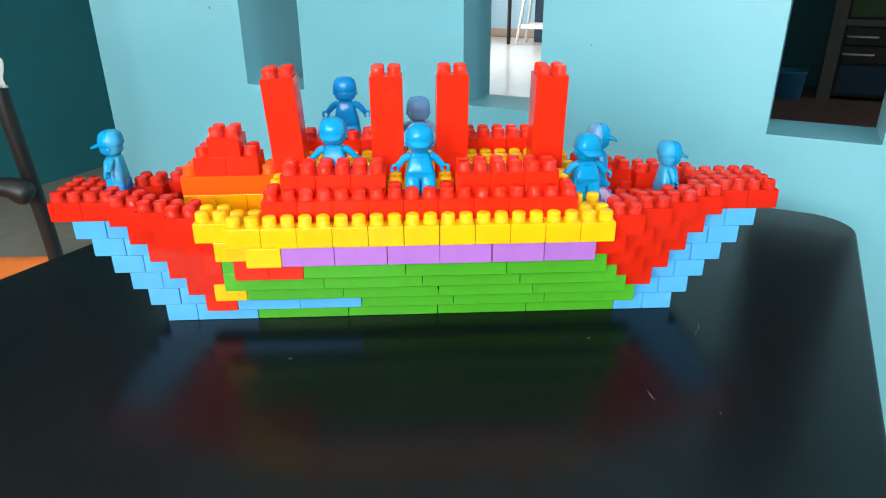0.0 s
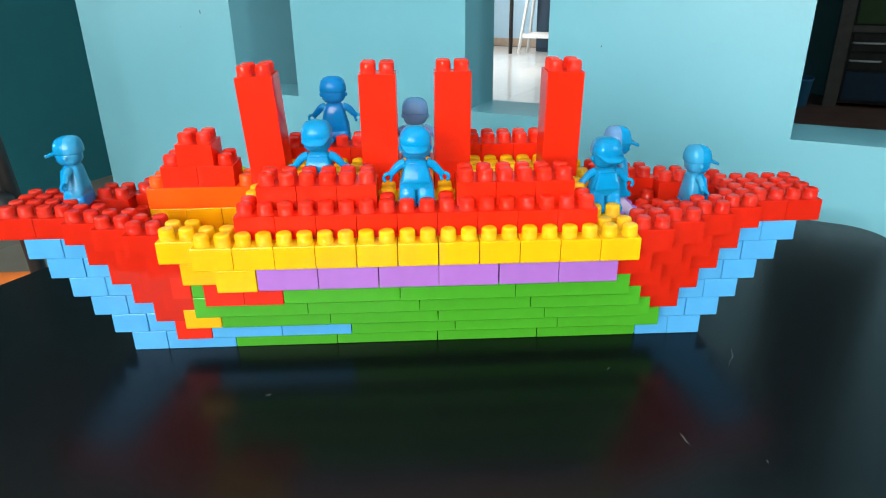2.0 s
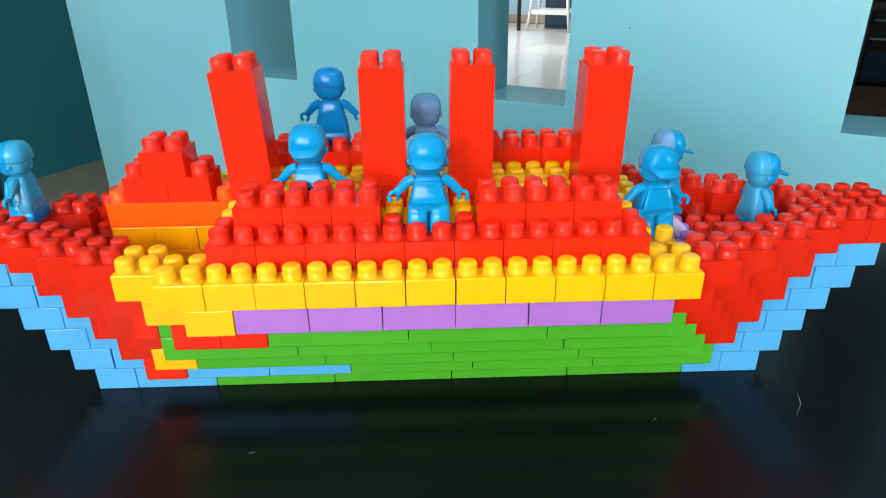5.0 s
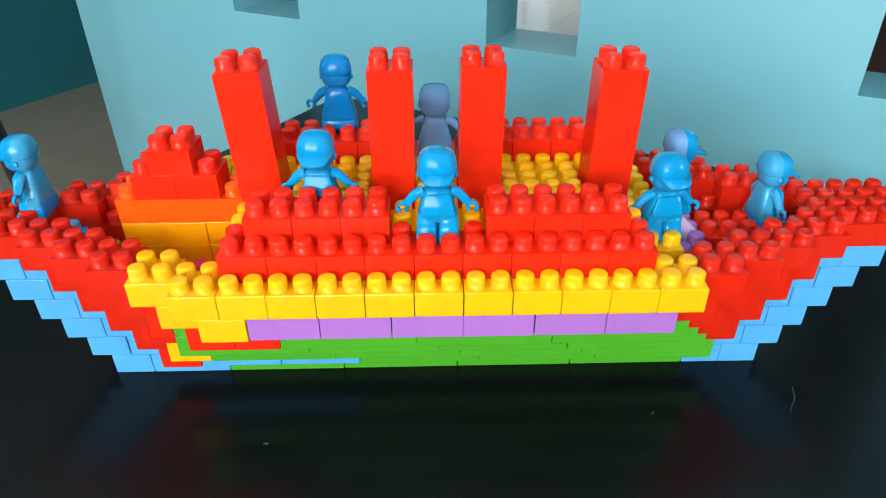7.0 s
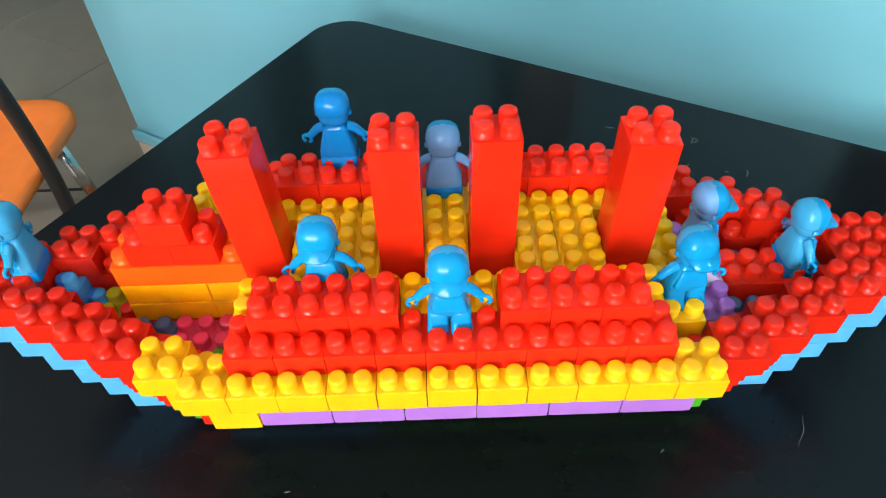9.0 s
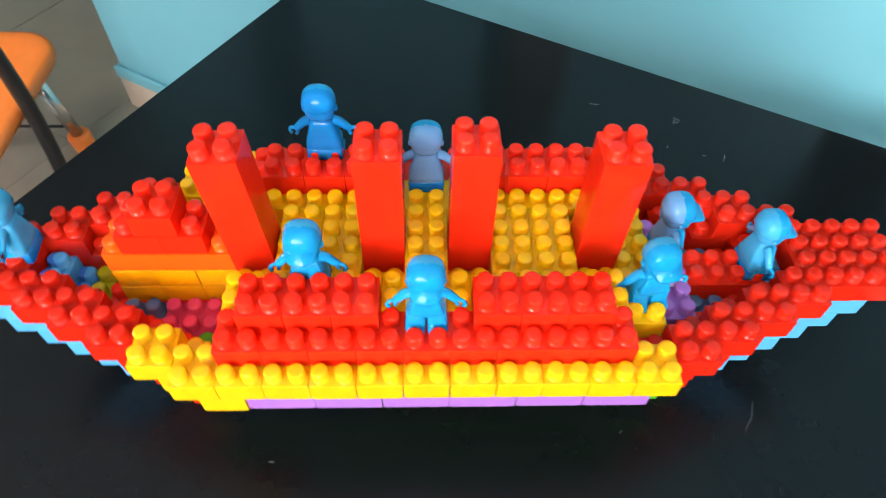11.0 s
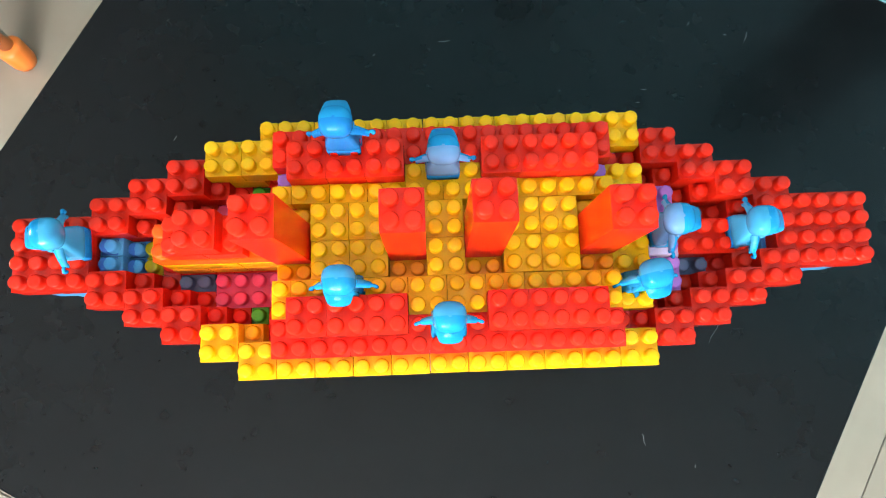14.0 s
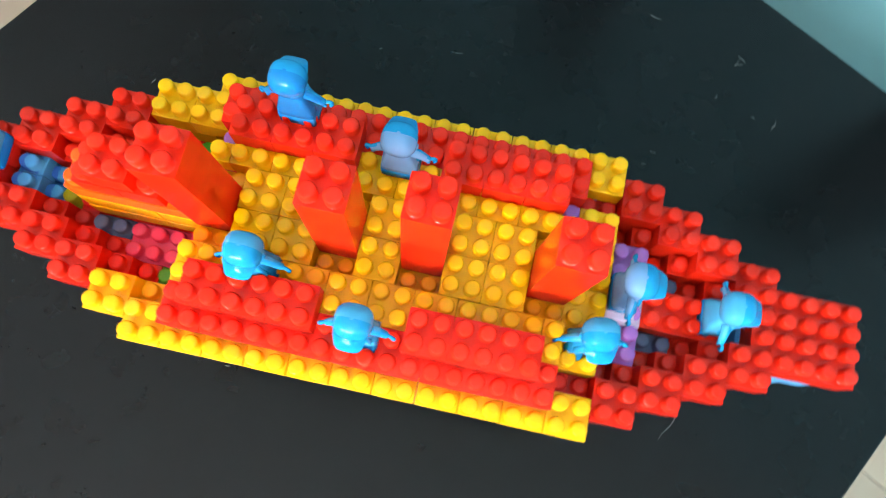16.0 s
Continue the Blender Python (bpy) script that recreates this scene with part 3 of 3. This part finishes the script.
        loft([(s * 0.25, -0.60, 2.84, 0.05, 0.05), (s * 0.25, -0.64, 2.90, 0.08, 0.06), (s * 0.25, -0.64, 2.97, 0.08, 0.06), (s * 0.25, -0.60, 3.02, 0.05, 0.05)], 2, 8)
    loft([(0, -0.61, 2.60, 0.26, 0.03), (0, -0.63, 2.63, 0.34, 0.05), (0, -0.65, 2.68, 0.34, 0.05), (0, -0.63, 2.71, 0.28, 0.03)], 3, 12)
    # arms and open clip ends
    for s in (-1, 1):
        line = curve_points([(s * 0.54, 0.0, 2.12), (s * 0.84, 0.0, 2.02), (s * 1.12, -0.02, 1.74), (s * 1.30, -0.04, 1.56)], 4)
        k = len(line)
        tube(bm, line, [0.25 - 0.09 * i / (k - 1) for i in range(k)], 10)
        c = Vector((s * 1.44, -0.07, 1.40))
        arc = [c + Vector((0.20 * math.cos(radians(a)) * s, -0.06 * math.cos(radians(a)), 0.20 * math.sin(radians(a)))) for a in range(-60, 245, 25)]
        tube(bm, arc, 0.088, 8)
    bmesh.ops.scale(bm, vec=(U, U, U), verts=bm.verts[:])
    bmesh.ops.recalc_face_normals(bm, faces=bm.faces[:])
    for f in bm.faces:
        f.smooth = True
        f.material_index = 0 if f.calc_center_median().y < 0.03 * U else 1
    bm.faces.ensure_lookup_table()
    for k in range(first_back, last_back):
        bm.faces[k].material_index = 2
    me = mesh_of("toy_figure", bm, [front, back, M["fig_deep"]])
    return me


FIGS = [
    # x, y, base height in studs, heading (0 looks to the near side), front, back, label
    (-19.45, 0.4, 8.4, -85, "fig_front", "fig_back", "bright blue capped toy figure standing on the red prow"),
    (-5.0, 4.75, 10.8, 180, "fig_front", "fig_deep", "deep blue capped toy figure on the far red bulwark"),
    (-5.1, -2.55, 9.6, 0, "fig_front", "fig_back", "bright blue capped toy figure behind the near red bulwark"),
    (0.0, 3.65, 9.6, 180, "fig_front", "fig_grey", "lavender-backed blue toy figure in the gap of the far bulwark"),
    (0.0, -4.45, 9.6, 0, "fig_front", "fig_back", "bright blue capped toy figure in the gap of the near bulwark"),
    (10.15, -2.6, 8.4, 8, "fig_front", "fig_back", "bright blue capped toy figure on yellow bricks behind a funnel"),
    (11.55, 0.1, 8.4, 92, "fig_front", "fig_grey", "two-tone blue toy figure standing on lilac bricks"),
    (16.35, 0.1, 7.2, 92, "fig_front", "fig_back", "two-tone blue toy figure standing in the red stern"),
]
fig_meshes = {}
for x, y, z, turn, fr, bk, label in FIGS:
    if (fr, bk) not in fig_meshes:
        fig_meshes[fr, bk] = figure_mesh(M[fr], M[bk])
    ob = new("toy_figure", fig_meshes[fr, bk])
    ob.matrix_world = pose(x * U, y * U, z * U + 0.0004, 0, 0, turn)
    tagged(ob, label, "toy figure", "toy figures on the ship")

# ---------- chairs beside the table ----------


def orange_chair():
    """A moulded orange seat with rounded corners on splayed chrome legs with flared orange foot caps."""
    e = new("orange_chair")
    e.matrix_world = pose(-1.195, 0.90, FLOOR)
    tagged(e, "low orange plastic chair with chrome legs and orange foot caps", "chair")

    def seat_ring(inset, z, r=0.11, n=7):
        pts = []
        hx, hy = 0.258 - inset, 0.295 - inset
        for sx, sy, a in ((1, 1, 0), (-1, 1, 90), (-1, -1, 180), (1, -1, 270)):
            for k in range(n + 1):
                t = radians(a + 90 * k / n)
                q = max(r - inset, 0.01)
                pts.append((sx * (hx - q) + q * math.cos(t), sy * (hy - q) + q * math.sin(t), z))
        return pts
    bm = bmesh.new()
    rings(bm, [seat_ring(0.02, 0.262), seat_ring(0.004, 0.268), seat_ring(0.0, 0.282), seat_ring(0.003, 0.297), seat_ring(0.014, 0.301), seat_ring(0.05, 0.297), seat_ring(0.10, 0.291)])
    part("seat", bm, M["chair_orange"], e, smooth=True)
    for x0, y0, x1, y1 in ((0.236, 0.118, 0.238, 0.160), (0.236, -0.225, 0.255, -0.272), (-0.236, 0.118, -0.24, 0.160), (-0.236, -0.225, -0.25, -0.272)):
        bm = bmesh.new()
        tube(bm, [(x0, y0, 0.270), (x1, y1, 0.06)], 0.0165, 14)
        part("leg", bm, M["chrome"], e, "chrome leg", smooth=True)
        bm = bmesh.new()
        dx, dy = (x1 - x0) / 0.21, (y1 - y0) / 0.21
        tube(bm, [(x1 - dx * h * 0.4, y1 - dy * h * 0.4, 0.06 + h) for h in (0.012, 0.010, 0.003, -0.045, -0.057, -0.06)], [0.017, 0.026, 0.031, 0.0285, 0.025, 0.018], 16)
        part("foot_cap", bm, M["chair_orange"], e, "orange foot cap", smooth=True)
    bm = bmesh.new()
    tube(bm, [(0.238, 0.152, 0.10), (-0.24, 0.152, 0.10)], 0.004, 8)
    part("stretcher", bm, M["black_metal"], e, "thin dark stretcher", smooth=True)
    return e


orange_chair()


def black_chair():
    """A black metal chair beside the orange one, with a slightly bowed back post and a tapered arm."""
    foot = Vector((-0.938, 0.883, FLOOR))
    e = new("metal_chair")
    e.matrix_world = Matrix.Translation(foot)
    tagged(e, "black enamelled chair with a bowed tubular back post", "chair")

    def rod(name, pts, r, n=14):
        bm = bmesh.new()
        tube(bm, [p - foot for p in curve_points(pts, 6)], r, n)
        return part(name, bm, M["black_metal"], e, smooth=True)
    rod("back_post", [(-0.938, 0.883, FLOOR), (-0.924, 0.888, -0.6), (-0.911, 0.882, -0.45), (-0.900, 0.863, -0.3), (-0.892, 0.836, -0.15), (-0.886, 0.810, -0.02), (-0.885, 0.796, 0.08), (-0.886, 0.790, 0.19), (-0.888, 0.789, 0.40), (-0.888, 0.789, 0.60)], 0.0175)
    rod("back_post", [(-1.30, 0.64, FLOOR), (-1.30, 0.64, 0.0), (-1.32, 0.64, 0.36), (-1.32, 0.64, 0.60)], 0.0185)
    rod("top_bar", [(-1.32, 0.64, 0.585), (-1.10, 0.745, 0.60), (-0.888, 0.789, 0.585)], 0.017)
    rod("arm", [(-1.3, 0.64, -0.087), (-1.122, 0.715, -0.092), (-0.991, 0.758, -0.098), (-0.917, 0.781, -0.106), (-0.872, 0.789, -0.13)], [0.016] * 12 + [0.0165, 0.017, 0.018, 0.0185, 0.0195, 0.0215, 0.0235, 0.026, 0.028, 0.029, 0.028, 0.0235, 0.017])
    return e


black_chair()


def cloth(x, y, z, w, h, turn, label):
    bm = bmesh.new()
    nx, nz = 6, 8
    grid = [[bm.verts.new((w * (i / nx - 0.5) + 0.004 * math.sin(7 * j / nz + i), 0.006 * math.sin(3.1 * i + 1.7 * j), -h * j / nz)) for i in range(nx + 1)] for j in range(nz + 1)]
    for j in range(nz):
        for i in range(nx):
            bm.faces.new((grid[j][i], grid[j][i + 1], grid[j + 1][i + 1], grid[j + 1][i]))
    bmesh.ops.solidify(bm, geom=bm.faces[:], thickness=0.004)
    ob = part("cloth", bm, M["cloth_white"], smooth=True)
    ob.matrix_world = pose(x, y, z, 0, 0, turn)
    return tagged(ob, label, "cloth")


cloth(-0.861, 0.763, 0.18, 0.024, 0.064, 20, "small white cloth tied to a black chair post")
cloth(-0.965, 0.726, -0.04, 0.117, 0.037, -18, "folded white cloth over the black chair arm")

# ---------- hall behind the middle opening ----------


def to_room(ob):
    ob.matrix_world = ROOM @ ob.matrix_world
    return ob


def stand():
    e = new("white_stand")
    e.matrix_world = Matrix.Translation((-3.0, 8.89, FLOOR))
    tagged(e, "white metal stand with splayed legs in the hall", "stand")
    for sx in (-1, 1):
        for sy in (-1, 1):
            bm = bmesh.new()
            tube(bm, [(sx * 0.31, sy * 0.19, 0), (sx * 0.20, sy * 0.12, 0.85)], 0.022, 10)
            part("leg", bm, M["white_metal"], e, smooth=True)
    for y in (-0.165, 0.165):
        part("rail", box(-0.28, 0.28, y - 0.015, y + 0.015, 0.225, 0.285, 0.004), M["white_metal"], e)
    part("top", box(-0.24, 0.24, -0.16, 0.16, 0.85, 0.88, 0.006), M["white_metal"], e)
    return to_room(e)


stand()


def hall_cabinet(a, b):
    """A dark blue cupboard with two doors behind the white stand."""
    e = new("hall_cabinet")
    e.matrix_world = Matrix.Translation((a, b, FLOOR))
    tagged(e, "dark blue painted cupboard behind the white stand", "cupboard")
    part("body", box(0, 1.2, 0.02, 0.4, 0.003, 1.7, 0.006), M["dark_blue_paint"], e)
    for x in (0.01, 0.605):
        d = part("door", box(x, x + 0.585, 0.0, 0.019, 0.05, 1.68, 0.004), M["dark_blue_paint"], e)
        bm = bmesh.new()
        tube(bm, [(x + 0.05, 0.0, 0.80), (x + 0.05, -0.03, 0.81), (x + 0.05, -0.03, 0.92), (x + 0.05, 0.0, 0.93)], 0.007, 8)
        part("handle", bm, M["chrome"], d, "small metal handle", smooth=True)
    return to_room(e)


hall_cabinet(-3.20, 9.10)
bm = bmesh.new()
tube(bm, [(-3.44, 8.72, FLOOR), (-3.44, 8.72, CEIL)], 0.028, 12)
tagged(to_room(part("door_post", bm, M["black_metal"], smooth=True)), "thin black upright post in the hall", "post", kind="structure")

# ---------- kitchen behind the right opening ----------


def kitchen_cabinet(a, b):
    e = new("kitchen_cabinet")
    e.matrix_world = Matrix.Translation((a, b, FLOOR))
    tagged(e, "dark kitchen cabinet with two drawers and pale handles", "cabinet")
    part("body", box(0.0, 1.2, 0.02, 0.5, 0.03, 1.9, 0.004), M["dark_wood"], e)
    part("post", box(-0.015, 0.09, -0.012, 0.02, 0.0, 1.9, 0.004), M["cab_frame"], e, "grey-brown frame post")
    part("rail", box(0.09, 1.2, -0.010, 0.019, 0.605, 0.655, 0.003), M["cab_frame"], e)
    for z0, z1, za in ((0.455, 0.59, 0.522), (0.31, 0.445, 0.382)):
        d = part("drawer", box(0.11, 0.80, -0.004, 0.019, z0, z1, 0.003), M["dark_wood"], e)
        bm = bmesh.new()
        tube(bm, [(0.115, -0.004, za), (0.125, -0.03, za), (0.33, -0.03, za), (0.34, -0.004, za)], 0.008, 8)
        part("handle", bm, M["white_metal"], d, "pale metal handle", smooth=True)
    part("door", box(0.11, 0.80, -0.004, 0.019, 0.06, 0.29, 0.003), M["dark_blue_paint"], e, "dark blue lower door")
    part("door", box(0.11, 0.80, -0.004, 0.019, 0.67, 1.6, 0.003), M["dark_green_paint"], e, "dark green upper door")
    return to_room(e)


kitchen_cabinet(0.55, 6.02)


def bin_(a, b):
    bm = bmesh.new()
    rings(bm, [super_ring(0, 0, z, r, r, 20, 3.5) for z, r in ((0, 0.11), (0.01, 0.118), (0.21, 0.135), (0.22, 0.142), (0.235, 0.142), (0.235, 0.132), (0.03, 0.11))])
    ob = part("bin", bm, M["blue_bin"], smooth=True)
    ob.matrix_world = Matrix.Translation((a, b, FLOOR + 0.002))
    return tagged(to_room(ob), "blue plastic bin on the kitchen floor", "bin")


bin_(0.30, 5.95)

# ---------- scratches and crumbs on the table ----------
SCRATCHES = [(0.290, 0.268, 0.005, 60), (0.214, 0.348, 0.014, -12), (0.313, 0.319, 0.011, -35), (0.308, 0.313, 0.010, 60), (0.312, 0.312, 0.007, 20), (0.011, 0.255, 0.013, 4),
             (0.232, 0.190, 0.007, -8), (0.224, 0.175, 0.005, 5), (0.354, 0.249, 0.014, 68), (0.331, 0.253, 0.005, -10), (-0.288, 0.150, 0.007, 62), (0.284, -0.078, 0.034, 62),
             (-0.130, -0.113, 0.005, 10), (0.198, -0.188, 0.013, 100), (0.248, -0.216, 0.004, 80), (0.167, -0.090, 0.005, 40), (-0.069, 0.241, 0.004, 30)]
for x, y, ln, turn in SCRATCHES:
    bm = bmesh.new()
    n = 6
    line = [(ln * (i / n - 0.5), ln * 0.035 * math.sin(i * 1.3 + x * 90), 0.0002) for i in range(n + 1)]
    tube(bm, line, [0.00008 + (0.00030 if ln < 0.02 else 0.00014) * math.sin(math.pi * i / n) for i in range(n + 1)], 5)
    ob = part("scratch", bm, M["scratch"])
    ob.matrix_world = pose(x, y, 0, 0, 0, turn)
    tagged(ob, "short pale scratch on the black table top", "scratch", "scratches on the table")

# ---------- marks on the wall ----------
for a, z, w, h in ((-0.95, 0.253, 0.0022, 0.008), (-0.01, 0.210, 0.002, 0.003), (-1.02, 0.22, 0.0015, 0.0018)):
    ob = part("wall_mark", box(a - w / 2, a + w / 2, FAR - 0.0012, FAR + 0.001, z - h / 2, z + h / 2, 0.0004), M["mark"])
    ob.matrix_world = ROOM
    tagged(ob, "small grey scuff on the teal wall", "mark", "scuffs on the wall")

# ---------- floor tiles ----------
TILE = 0.60
tile_mesh = mesh_of("floor_tile", box(-TILE / 2 + 0.0013, TILE / 2 - 0.0013, -TILE / 2 + 0.0013, TILE / 2 - 0.0013, -0.004, 0.0, 0.001), M["tile"])
for i in range(-7, 4):
    for j in range(-6, 6):
        a, b = 0.965 + (i - 0.5) * TILE + TILE, 0.45 + (j + 0.5) * TILE
        if -3.4 < a < 2.6 and -3.05 < b < 3.6:
            t = new("floor_tile", tile_mesh)
            t.parent = floor
            t.matrix_local = Matrix.Translation((a, b, FLOOR))
hall_tile = mesh_of("hall_tile", box(-TILE / 2 + 0.0013, TILE / 2 - 0.0013, -TILE / 2 + 0.0013, TILE / 2 - 0.0013, -0.004, 0.0), M["hall_tile"])
for i in range(-12, -1):
    for j in range(5, 15):
        a, b = 0.965 + (i - 0.5) * TILE + TILE, 0.45 + (j + 0.5) * TILE + 0.18
        if -8 < a - TILE / 2 and a + TILE / 2 < -0.35 and b + TILE / 2 < 9.75:
            t = new("hall_tile", hall_tile)
            t.parent = floor
            t.matrix_local = Matrix.Translation((a, b, FLOOR))
